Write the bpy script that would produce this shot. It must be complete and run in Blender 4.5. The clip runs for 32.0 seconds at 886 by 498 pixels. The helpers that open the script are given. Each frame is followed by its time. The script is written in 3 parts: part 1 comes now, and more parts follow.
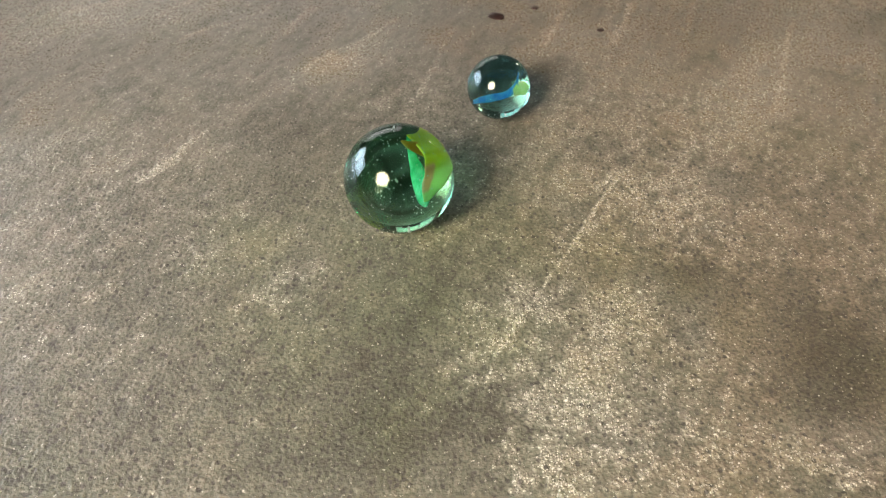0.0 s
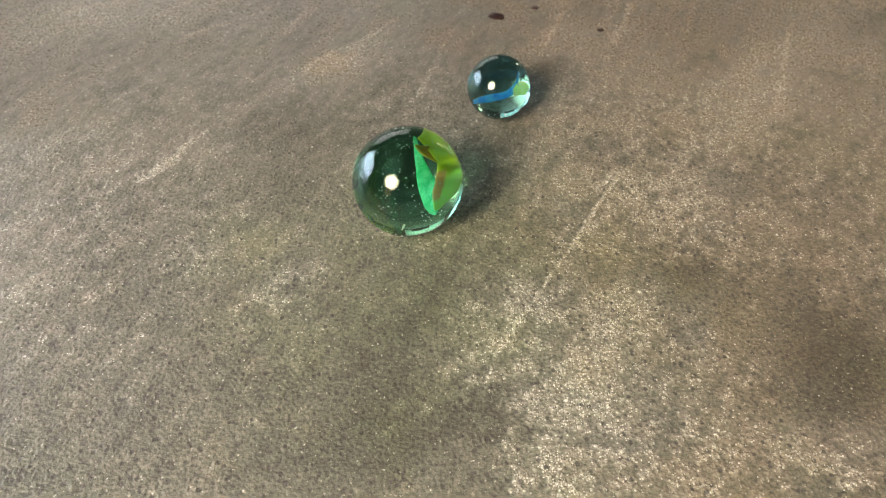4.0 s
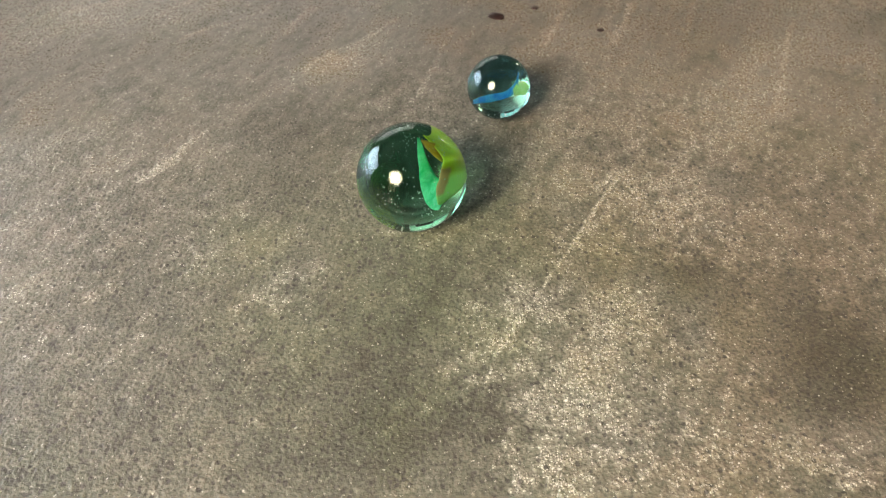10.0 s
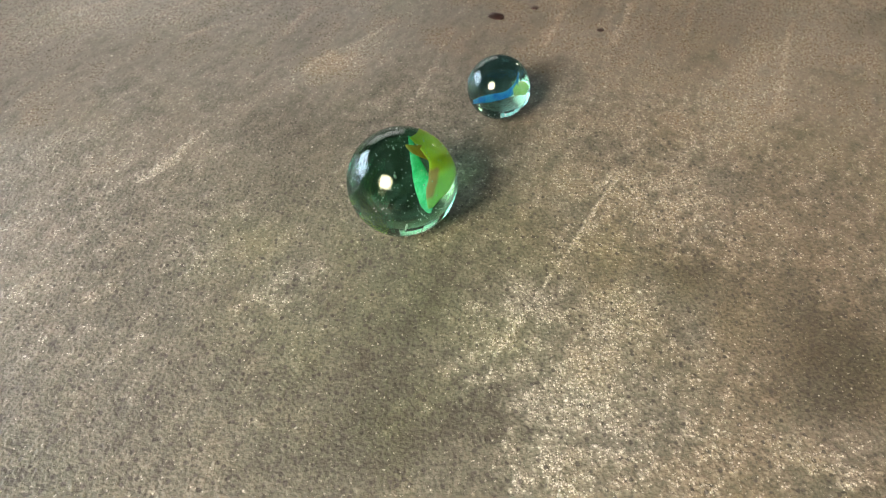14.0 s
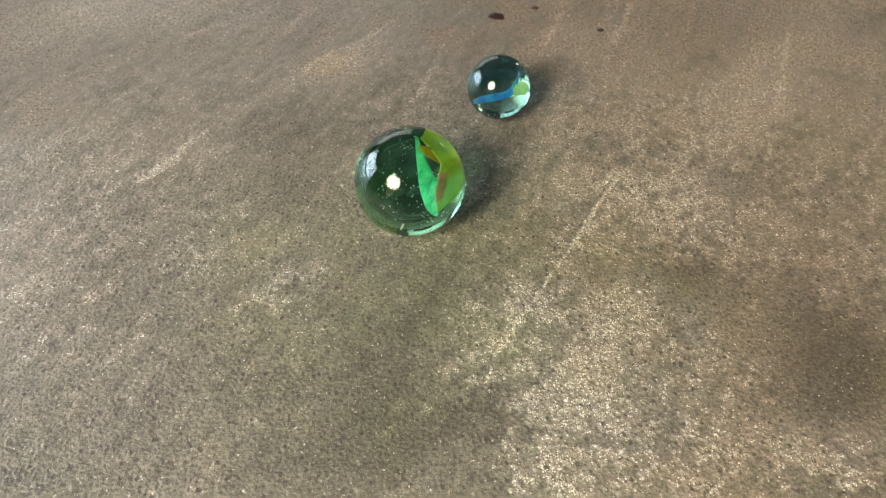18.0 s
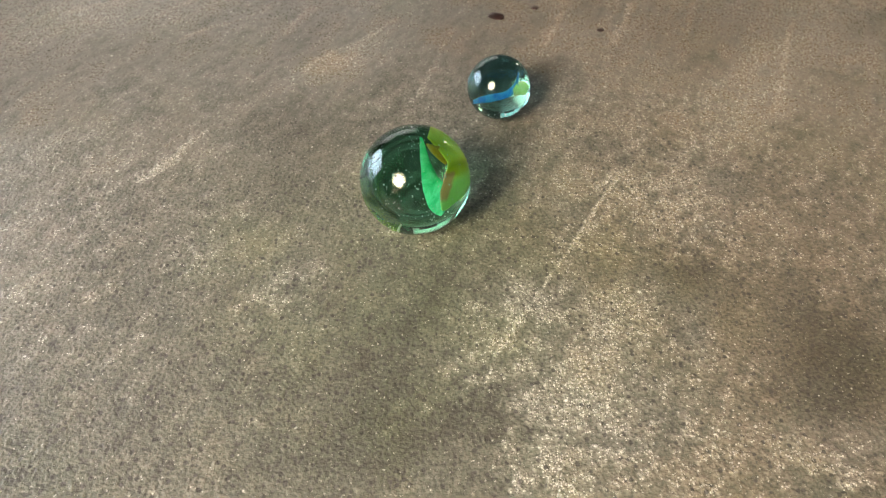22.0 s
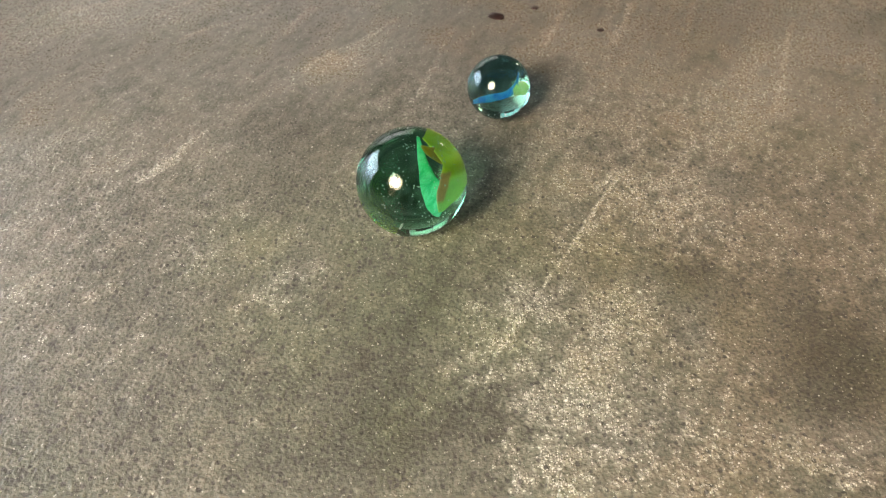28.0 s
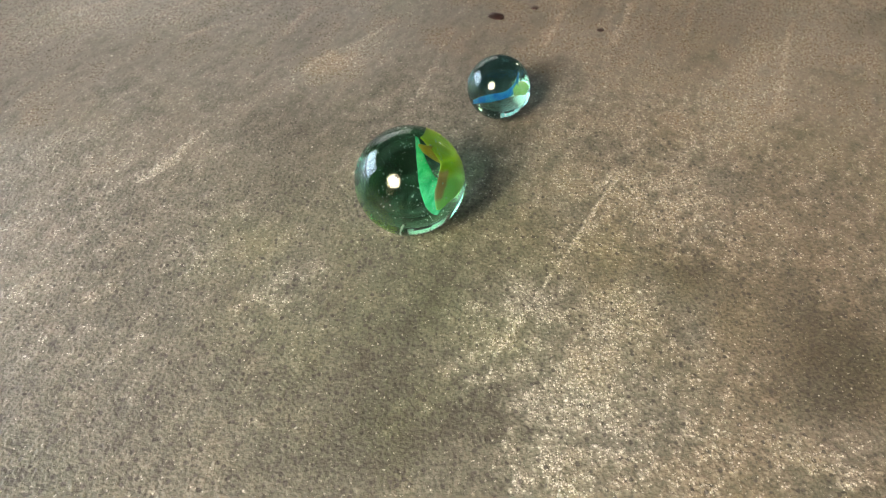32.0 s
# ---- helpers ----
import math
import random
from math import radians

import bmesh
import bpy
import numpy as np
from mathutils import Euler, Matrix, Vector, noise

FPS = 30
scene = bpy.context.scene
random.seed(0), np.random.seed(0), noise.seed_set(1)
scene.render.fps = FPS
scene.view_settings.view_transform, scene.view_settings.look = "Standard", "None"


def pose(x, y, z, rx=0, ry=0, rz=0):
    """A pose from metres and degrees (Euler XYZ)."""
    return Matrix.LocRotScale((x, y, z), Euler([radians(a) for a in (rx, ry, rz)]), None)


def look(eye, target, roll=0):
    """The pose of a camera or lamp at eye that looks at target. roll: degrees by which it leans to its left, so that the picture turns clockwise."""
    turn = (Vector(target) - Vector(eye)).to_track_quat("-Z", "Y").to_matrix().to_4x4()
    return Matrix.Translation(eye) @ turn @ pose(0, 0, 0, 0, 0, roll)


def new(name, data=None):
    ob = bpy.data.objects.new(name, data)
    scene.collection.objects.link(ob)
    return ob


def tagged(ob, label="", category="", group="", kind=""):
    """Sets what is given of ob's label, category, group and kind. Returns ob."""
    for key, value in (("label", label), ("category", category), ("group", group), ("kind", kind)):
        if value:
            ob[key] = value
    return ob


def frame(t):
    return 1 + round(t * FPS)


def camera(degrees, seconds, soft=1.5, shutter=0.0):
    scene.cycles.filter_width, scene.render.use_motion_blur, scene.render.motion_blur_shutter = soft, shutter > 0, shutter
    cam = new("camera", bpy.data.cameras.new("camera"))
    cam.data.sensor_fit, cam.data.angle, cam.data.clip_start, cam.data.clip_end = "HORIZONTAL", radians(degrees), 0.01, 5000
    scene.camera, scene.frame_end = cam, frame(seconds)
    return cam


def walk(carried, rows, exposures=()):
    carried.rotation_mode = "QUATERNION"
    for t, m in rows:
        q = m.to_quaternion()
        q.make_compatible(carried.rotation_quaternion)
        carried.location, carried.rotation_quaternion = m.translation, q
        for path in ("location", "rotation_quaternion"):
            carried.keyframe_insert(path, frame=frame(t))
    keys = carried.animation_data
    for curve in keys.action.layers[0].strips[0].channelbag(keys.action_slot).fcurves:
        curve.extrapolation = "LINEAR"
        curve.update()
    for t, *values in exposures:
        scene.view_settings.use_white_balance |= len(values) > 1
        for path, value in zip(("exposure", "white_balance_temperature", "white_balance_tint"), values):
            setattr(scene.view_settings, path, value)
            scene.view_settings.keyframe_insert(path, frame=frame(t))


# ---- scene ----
cam = camera(65, 32.0, 1.15)
cam.data.dof.use_dof, cam.data.dof.focus_distance, cam.data.dof.aperture_fstop = True, 0.148, 30.0
walk(cam, [(0.0, look((0, 0, 0.1229), (0, 0.10313, 0))), (32.0, look((0, 0, 0.1229), (0, 0.10313, 0)))], exposures=[(0.0, 0.0), (32.0, 0.0)])

# ---- world and large lights ----
world = bpy.data.worlds.new("world")
scene.world = world
world.use_nodes = True
sky = world.node_tree.nodes.new("ShaderNodeTexSky")
sky.sky_type, sky.sun_disc = "NISHITA", False
sky.sun_elevation, sky.sun_rotation = radians(12), radians(-60)
world.node_tree.links.new(sky.outputs[0], world.node_tree.nodes["Background"].inputs[0])
world.node_tree.nodes["Background"].inputs[1].default_value = 0.06

WALL_X, WALL_Y0, WALL_Y1, ROOM_H = 3.2, -2.6, 3.8, 2.5
WIN_Y0, WIN_Y1, WIN_Z0, WIN_Z1 = 0.1, 3.1, 0.03, 1.75
NORTH_X0, NORTH_X1, NORTH_Z0, NORTH_Z1 = -3.0, 0.05, 0.12, 1.75

WEST_Y, WEST_Z = (WIN_Y0 + WIN_Y1) / 2, (WIN_Z0 + WIN_Z1) / 2
NORTH_X, NORTH_Z = (NORTH_X0 + NORTH_X1) / 2, (NORTH_Z0 + NORTH_Z1) / 2
WEST_GLOW, NORTH_GLOW = 14.8, 1.8
GLOBE = Vector((-0.53, -0.53, 0.62))
GLOBE_R = 0.28


# ---- materials ----
def material(name):
    m = bpy.data.materials.new(name)
    m.use_nodes = True
    nt = m.node_tree
    return m, nt, nt.nodes["Principled BSDF"]


def math_node(nt, op, a, b=None, c=None, clamp=False):
    n = nt.nodes.new("ShaderNodeMath")
    n.operation, n.use_clamp = op, clamp
    for k, v in enumerate((a, b, c)):
        if v is None:
            continue
        if isinstance(v, (int, float)):
            n.inputs[k].default_value = v
        else:
            nt.links.new(v, n.inputs[k])
    return n.outputs[0]


def mix(nt, fac, a, b, blend="MIX"):
    n = nt.nodes.new("ShaderNodeMix")
    n.data_type, n.blend_type = "RGBA", blend
    for socket, v in ((n.inputs[0], fac), (n.inputs[6], a), (n.inputs[7], b)):
        if isinstance(v, (int, float)):
            socket.default_value = v
        elif isinstance(v, tuple):
            socket.default_value = (*v, 1)
        else:
            nt.links.new(v, socket)
    return n.outputs[2]


def ramp(nt, value, lo, hi):
    n = nt.nodes.new("ShaderNodeMapRange")
    n.interpolation_type = "SMOOTHSTEP"
    nt.links.new(value, n.inputs[0])
    n.inputs[1].default_value, n.inputs[2].default_value = lo, hi
    return n.outputs[0]


def noise_at(nt, coords, scale, detail=4, rough=0.55, distortion=0.0):
    n = nt.nodes.new("ShaderNodeTexNoise")
    n.inputs["Scale"].default_value, n.inputs["Detail"].default_value = scale, detail
    n.inputs["Roughness"].default_value, n.inputs["Distortion"].default_value = rough, distortion
    nt.links.new(coords, n.inputs["Vector"])
    return n.outputs[0]


def mapped(nt, coords, sx, sy, sz=1.0, turn=0.0, shift=(0, 0, 0)):
    n = nt.nodes.new("ShaderNodeMapping")
    n.inputs["Rotation"].default_value = (0, 0, radians(turn))
    n.inputs["Scale"].default_value = (sx, sy, sz)
    n.inputs["Location"].default_value = shift
    nt.links.new(coords, n.inputs["Vector"])
    return n.outputs[0]


def stone_material():
    """Grey-brown honed stone: its patches, light casts and sandy grain come with the slab, stains, glints and fine grit
    from here.
    """
    m, nt, bsdf = material("honed_stone")
    co = nt.nodes.new("ShaderNodeTexCoord").outputs["Object"]

    def given(name):
        n = nt.nodes.new("ShaderNodeAttribute")
        n.attribute_name = name
        return n.outputs["Fac"]

    def swing(value, size):
        return math_node(nt, "MULTIPLY", math_node(nt, "SUBTRACT", value, 0.5), size)

    def cells(scale):
        """Single grains: a random number for each, and the distance from its middle."""
        n = nt.nodes.new("ShaderNodeTexVoronoi")
        n.inputs["Scale"].default_value = scale
        nt.links.new(co, n.inputs["Vector"])
        split = nt.nodes.new("ShaderNodeSeparateColor")
        nt.links.new(n.outputs["Color"], split.inputs[0])
        return split.outputs[0], n.outputs["Distance"]

    def picked(grains, share, radius):
        """That share of the grains, each a soft round spot."""
        chosen = math_node(nt, "GREATER_THAN", math_node(nt, "ADD", grains[0], share), 1.0)
        return math_node(nt, "MULTIPLY", chosen, math_node(nt, "SUBTRACT", 1.0, ramp(nt, grains[1], radius * 0.55, radius)))

    tone = math_node(nt, "ADD", given("wear_shading"), swing(noise_at(nt, co, 3.0, 5, 0.6, 0.6), 0.5))
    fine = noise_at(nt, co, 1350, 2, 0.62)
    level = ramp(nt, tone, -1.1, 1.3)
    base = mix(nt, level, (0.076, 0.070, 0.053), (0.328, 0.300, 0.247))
    rose = ramp(nt, noise_at(nt, co, 42, 4, 0.6, 1.0), 0.5, 0.72)
    base = mix(nt, math_node(nt, "MULTIPLY", rose, 0.2), base, mix(nt, 1.0, base, (1.14, 0.97, 0.9), "MULTIPLY"))
    olive = ramp(nt, noise_at(nt, co, 33, 4, 0.6, 0.4), 0.48, 0.7)
    base = mix(nt, math_node(nt, "MULTIPLY", olive, 0.5), base, mix(nt, 1.0, base, (0.94, 1.0, 0.86), "MULTIPLY"))
    # cool light on the left and warm light on the right, tinted into the stone
    base = mix(nt, 1.0, base, mix(nt, ramp(nt, given("light_warmth"), -0.9, 1.0), (0.975, 0.99, 1.01), (1.07, 0.98, 0.89)), "MULTIPLY")
    # green glow by the large marble, painted in with the olive of the stone
    base = mix(nt, given("olive"), base, mix(nt, 1.0, base, (0.93, 1.02, 0.86), "MULTIPLY"))
    # the smooth skin is a pinker grey, window sheen put into its colour
    base = mix(nt, math_node(nt, "SUBTRACT", 1.0, given("bite"), clamp=True), base, mix(nt, 1.0, base, (0.98, 0.972, 1.05), "MULTIPLY"))
    # sandy grain, brighter and more open where the skin is worn off
    open_grain = ramp(nt, tone, -0.2, 0.9)
    grit = cells(850)
    sand = math_node(nt, "ADD", math_node(nt, "MULTIPLY", given("grain"), 0.12), math_node(nt, "MULTIPLY", math_node(nt, "ADD", swing(fine, 1.0), swing(cells(1700)[0], 0.42)), given("bite")))
    speck = ramp(nt, sand, -0.6, 0.7)
    mild = mix(nt, speck, (0.50, 0.50, 0.50), (1.42, 1.42, 1.42))
    strong = mix(nt, speck, (0.36, 0.35, 0.34), (1.52, 1.52, 1.50))
    base = mix(nt, 1.0, base, mix(nt, open_grain, mild, strong), "MULTIPLY")
    # pale mineral grains, with the stone's glints put in as near-white colour
    glint_chip = math_node(nt, "ADD", noise_at(nt, co, 1250, 3, 0.7), math_node(nt, "MULTIPLY", math_node(nt, "MULTIPLY", open_grain, given("bite")), 0.09))
    base = mix(nt, math_node(nt, "MULTIPLY", ramp(nt, glint_chip, 0.62, 0.70), 0.45), base, (0.90, 0.86, 0.76))
    base = mix(nt, math_node(nt, "MULTIPLY", ramp(nt, given("glint_chip"), 0.25, 0.75), 0.6), base, (0.97, 0.95, 0.88))
    # dark pits in the coarse stretch; glints painted as bright grains where the skin is off
    pitted = math_node(nt, "MULTIPLY", ramp(nt, given("bite"), 0.72, 0.97), math_node(nt, "SUBTRACT", 0.19, math_node(nt, "MULTIPLY", open_grain, 0.17)))
    base = mix(nt, math_node(nt, "MULTIPLY", picked(grit, pitted, 0.5), 0.82), base, (0.036, 0.033, 0.026))
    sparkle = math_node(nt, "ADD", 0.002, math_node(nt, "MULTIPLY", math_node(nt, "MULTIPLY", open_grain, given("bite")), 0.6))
    glint_grain = picked(cells(2300), sparkle, 0.5)
    base = mix(nt, math_node(nt, "MULTIPLY", glint_grain, 0.62), base, (0.98, 0.95, 0.86))
    nt.links.new(base, bsdf.inputs["Base Color"])
    shine = math_node(nt, "MAXIMUM", math_node(nt, "MAXIMUM", glint_grain, given("glint_chip")), math_node(nt, "MULTIPLY", ramp(nt, fine, 0.42, 0.6), math_node(nt, "ADD", 0.3, math_node(nt, "MULTIPLY", open_grain, 0.7))))
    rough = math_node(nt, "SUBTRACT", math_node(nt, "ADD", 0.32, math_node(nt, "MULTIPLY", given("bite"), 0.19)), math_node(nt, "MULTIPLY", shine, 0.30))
    nt.links.new(rough, bsdf.inputs["Roughness"])
    bsdf.inputs["Specular IOR Level"].default_value = 0.8
    bump = nt.nodes.new("ShaderNodeBump")
    bump.inputs["Strength"].default_value, bump.inputs["Distance"].default_value = 1.0, 0.001
    lift = math_node(nt, "MULTIPLY", given("bite"), math_node(nt, "ADD", 0.28, math_node(nt, "MULTIPLY", open_grain, 0.50)))
    nt.links.new(math_node(nt, "MULTIPLY", fine, lift), bump.inputs["Height"])
    nt.links.new(bump.outputs[0], bsdf.inputs["Normal"])
    return m


# pale and dark places in the stone's colour, some holding light or shade: centre x, y, half-length, half-width
# (metres), turn, weight
PALE_NEAR = (
    (0.0340, 0.077, 0.038, 0.021, 42, 0.50),
    (0.0250, 0.0560, 0.018, 0.0090, 39, 0.30),
    (0.0165, 0.080, 0.0159, 0.0033, 54, 0.24),
    (0.0351, 0.1112, 0.0172, 0.0012, 61, 0.55),
    (0.0421, 0.0866, 0.0094, 0.0054, 22, 0.26),
    (0.0711, 0.0519, 0.0107, 0.0052, -11, 0.62),
    (0.0480, 0.0600, 0.0060, 0.0018, -24, 0.40),
    (0.0330, 0.0550, 0.0035, 0.0022, 0, 0.35),
    (-0.0282, 0.0943, 0.0087, 0.004, 15, 0.4),
    (-0.0330, 0.0925, 0.0060, 0.0030, 20, 0.25),
    (-0.056, 0.1008, 0.0075, 0.0048, 42, 0.35),
    (-0.0567, 0.0733, 0.0116, 0.0072, 32, 0.1),
)
PALE_FAR = (
    (0.0594, 0.1236, 0.0085, 0.006, -45, 0.35),
    (-0.07, 0.1361, 0.0095, 0.0029, 58, 0.5),
    (-0.0314, 0.1802, 0.0251, 0.0043, 54, 0.35),
    (0.0582, 0.1954, 0.0185, 0.0026, 64, 0.45),
    (0.0953, 0.1759, 0.0474, 0.0098, 57, 0.36),
    (0.1262, 0.1773, 0.0040, 0.0052, 0, 0.6),
    (-0.112, 0.197, 0.0437, 0.0156, 24, 0.38),
    # broad lightening of the stone in place of warm light from the right
    (0.080, 0.155, 0.060, 0.045, 0, 0.34),
    (0.0537, 0.1196, 0.0127, 0.009, -22, 0.3),
    (0.0451, 0.1266, 0.0056, 0.0029, -30, 0.35),
    (-0.0384, 0.1318, 0.0175, 0.0078, 50, 0.18),
    (-0.0304, 0.1703, 0.0351, 0.0052, 63, 0.2),
    (-0.0470, 0.1215, 0.0060, 0.0045, 30, 0.35),
    (-0.0900, 0.1450, 0.0300, 0.0200, 30, 0.22),
)
DARK_NEAR = (
    (-0.0080, 0.0680, 0.019, 0.0130, 17, -0.36),
    (-0.0121, 0.054, 0.0241, 0.0077, 5, -0.42),
    (0.0609, 0.0935, 0.0168, 0.0099, -13, -0.55),
    (0.0825, 0.0743, 0.0120, 0.0120, 0, -0.85),
    (0.0719, 0.0632, 0.0093, 0.0032, -12, -0.45),
    (0.0616, 0.0657, 0.0055, 0.0031, 0, -0.45),
    (0.0440, 0.0740, 0.0040, 0.0035, 0, -0.35),
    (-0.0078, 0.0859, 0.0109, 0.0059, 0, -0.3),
    (-0.0738, 0.0487, 0.0082, 0.0042, 0, -0.3),
    (-0.062, 0.060, 0.040, 0.022, 10, -0.24),
    (0.0364, 0.0975, 0.005, 0.0037, -13, -0.45),
    (0.0506, 0.0983, 0.0113, 0.0042, -7, -0.35),
    (0.0040, 0.0560, 0.0090, 0.0090, 0, -0.28),
    (-0.0040, 0.0650, 0.0120, 0.0070, 10, -0.22),
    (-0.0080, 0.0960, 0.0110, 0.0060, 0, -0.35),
)
DARK_FAR = (
    (-0.0809, 0.0904, 0.01, 0.0043, 43, -0.2),
    (-0.0934, 0.1597, 0.0226, 0.0082, 17, -0.12),
    (0.1114, 0.1689, 0.0092, 0.0018, -18, -0.6),
    (0.0850, 0.1740, 0.0150, 0.0020, -8, -0.35),
    (0.1365, 0.197, 0.0072, 0.0071, 0, -0.5),
    (0.1000, 0.1960, 0.0200, 0.0050, 30, -0.25),
    (-0.0429, 0.1236, 0.0084, 0.004, 29, -0.25),
    (-0.0188, 0.2003, 0.0199, 0.0038, 48, -0.25),
    (0.0162, 0.1759, 0.032, 0.0036, 69, -0.25),
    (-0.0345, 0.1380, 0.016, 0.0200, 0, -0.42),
    # marble shadow carried farther by darkening the stone
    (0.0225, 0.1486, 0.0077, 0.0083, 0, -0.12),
    (0.0720, 0.1255, 0.0080, 0.0030, -10, -0.3),
    # contact shadow in front of the large marble, put into the colour
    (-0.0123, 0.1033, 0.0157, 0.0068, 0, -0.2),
)
# pale rubbed strokes on the stone: from x, y to x, y, half-width (metres), weight
RUBBED_NEAR = (
    (0.0431, 0.1252, 0.0376, 0.1162, 0.0006, 0.75),
    (0.0362, 0.1143, 0.0324, 0.1076, 0.0008, 0.9),
    (0.0321, 0.1071, 0.0222, 0.0927, 0.0005, 0.38),
    (0.0212, 0.0911, 0.0124, 0.0773, 0.0006, 0.34),
    (0.0117, 0.0757, 0.0091, 0.0704, 0.0006, 0.3),
)
RUBBED_FAR = (
    (0.0382, 0.2003, 0.0327, 0.187, 0.0012, 0.5),
    (0.0618, 0.2077, 0.0537, 0.1876, 0.0018, 0.45),
    (0.1109, 0.197, 0.0928, 0.1547, 0.0012, 0.4),
    (-0.0653, 0.1414, -0.0706, 0.1326, 0.0012, 0.5),
    (-0.0708, 0.1314, -0.0746, 0.1272, 0.0015, 0.45),
    (-0.0734, 0.1945, -0.0795, 0.1889, 0.001, 0.45),
    (-0.0574, 0.2036, -0.0719, 0.1945, 0.0009, 0.25),
    (-0.0307, 0.1822, -0.0376, 0.1753, 0.0013, 0.4),
    (-0.0251, 0.1876, -0.0169, 0.197, 0.0012, 0.35),
    (0.0028, 0.1901, -0.0068, 0.1623, 0.0011, 0.3),
    (-0.0446, 0.1773, -0.052, 0.1703, 0.0009, 0.3),
    (-0.1089, 0.2104, -0.118, 0.2043, 0.0012, 0.35),
    (0.0823, 0.207, 0.0759, 0.1907, 0.0016, 0.3),
    (-0.0437, 0.2036, -0.05, 0.1907, 0.0014, 0.3),
)


def plaster_material(name, colour):
    m, nt, bsdf = material(name)
    co = nt.nodes.new("ShaderNodeTexCoord").outputs["Object"]
    shade = mix(nt, noise_at(nt, co, 3, 5), tuple(c * 0.85 for c in colour), tuple(min(1, c * 1.08) for c in colour))
    nt.links.new(shade, bsdf.inputs["Base Color"])
    bsdf.inputs["Roughness"].default_value = 0.85
    bump = nt.nodes.new("ShaderNodeBump")
    bump.inputs["Strength"].default_value, bump.inputs["Distance"].default_value = 0.25, 0.002
    nt.links.new(noise_at(nt, co, 160, 3), bump.inputs["Height"])
    nt.links.new(bump.outputs[0], bsdf.inputs["Normal"])
    return m


def glass_material(name, tint):
    m, nt, bsdf = material(name)
    bsdf.inputs["Base Color"].default_value = (*tint, 1)
    bsdf.inputs["Transmission Weight"].default_value = 1.0
    bsdf.inputs["IOR"].default_value = 1.5
    bsdf.inputs["Specular IOR Level"].default_value = 0.36
    bsdf.inputs["Roughness"].default_value = 0.02
    # a film of handling marks softens the highlights
    bsdf.inputs["Coat Weight"].default_value, bsdf.inputs["Coat Roughness"].default_value = 0.15, 0.13
    bsdf.inputs["Coat IOR"].default_value = 1.35
    return m


def ribbon_material(name, deep, bright, scale=420, second=None, through_share=0.45):
    """Coloured glass ribbon: satin, slightly streaked, light passing through it."""
    m, nt, bsdf = material(name)
    co = nt.nodes.new("ShaderNodeTexCoord").outputs["Object"]
    veil = noise_at(nt, mapped(nt, co, 1, 1, 0.25), scale, 4, 0.6, 1.2)
    colour = mix(nt, ramp(nt, veil, 0.3, 0.7), deep, bright)
    if second:
        tail = nt.nodes.new("ShaderNodeAttribute")
        tail.attribute_name = "tail"
        swing_veil = math_node(nt, "MULTIPLY", math_node(nt, "SUBTRACT", veil, 0.5), 0.7)
        colour = mix(nt, tail.outputs["Fac"], colour, (0.70, 1.0, 0.36))
        zone = nt.nodes.new("ShaderNodeAttribute")
        zone.attribute_name = "second"
        colour = mix(nt, ramp(nt, math_node(nt, "ADD", zone.outputs["Fac"], swing_veil), 0.2, 0.8), colour, second)
    nt.links.new(colour, bsdf.inputs["Base Color"])
    bsdf.inputs["Roughness"].default_value = 0.35
    through_light = nt.nodes.new("ShaderNodeBsdfTranslucent")
    nt.links.new(colour, through_light.inputs["Color"])
    both = nt.nodes.new("ShaderNodeMixShader")
    both.inputs[0].default_value = through_share
    nt.links.new(bsdf.outputs[0], both.inputs[1])
    nt.links.new(through_light.outputs[0], both.inputs[2])
    nt.links.new(both.outputs[0], nt.nodes["Material Output"].inputs["Surface"])
    return m


def plain_material(name, colour, roughness=0.5, metal=0.0):
    m, nt, bsdf = material(name)
    co = nt.nodes.new("ShaderNodeTexCoord").outputs["Object"]
    shade = mix(nt, noise_at(nt, co, 240, 4), tuple(c * 0.8 for c in colour), tuple(min(1, c * 1.15) for c in colour))
    nt.links.new(shade, bsdf.inputs["Base Color"])
    bsdf.inputs["Roughness"].default_value, bsdf.inputs["Metallic"].default_value = roughness, metal
    return m


def glow_material(name, colour, strength, rim=None, toward=None):
    """A glowing frosted glass. With toward: the glow is set hottest on that side and ambers off, softening its
    reflection.
    """
    m, nt, bsdf = material(name)
    bsdf.inputs["Base Color"].default_value = (0.9, 0.88, 0.82, 1)
    bsdf.inputs["Emission Color"].default_value = (*colour, 1)
    bsdf.inputs["Emission Strength"].default_value = strength
    if toward is not None:
        co = nt.nodes.new("ShaderNodeTexCoord").outputs["Object"]
        gap = nt.nodes.new("ShaderNodeVectorMath")
        gap.operation = "DISTANCE"
        nt.links.new(co, gap.inputs[0])
        gap.inputs[1].default_value = toward
        near = math_node(nt, "SUBTRACT", 1.0, ramp(nt, gap.outputs["Value"], 0.0, 0.38))
        nt.links.new(mix(nt, near, rim, colour), bsdf.inputs["Emission Color"])
        nt.links.new(math_node(nt, "MULTIPLY", math_node(nt, "ADD", 0.02, math_node(nt, "POWER", near, 2.2)), strength), bsdf.inputs["Emission Strength"])
    return m


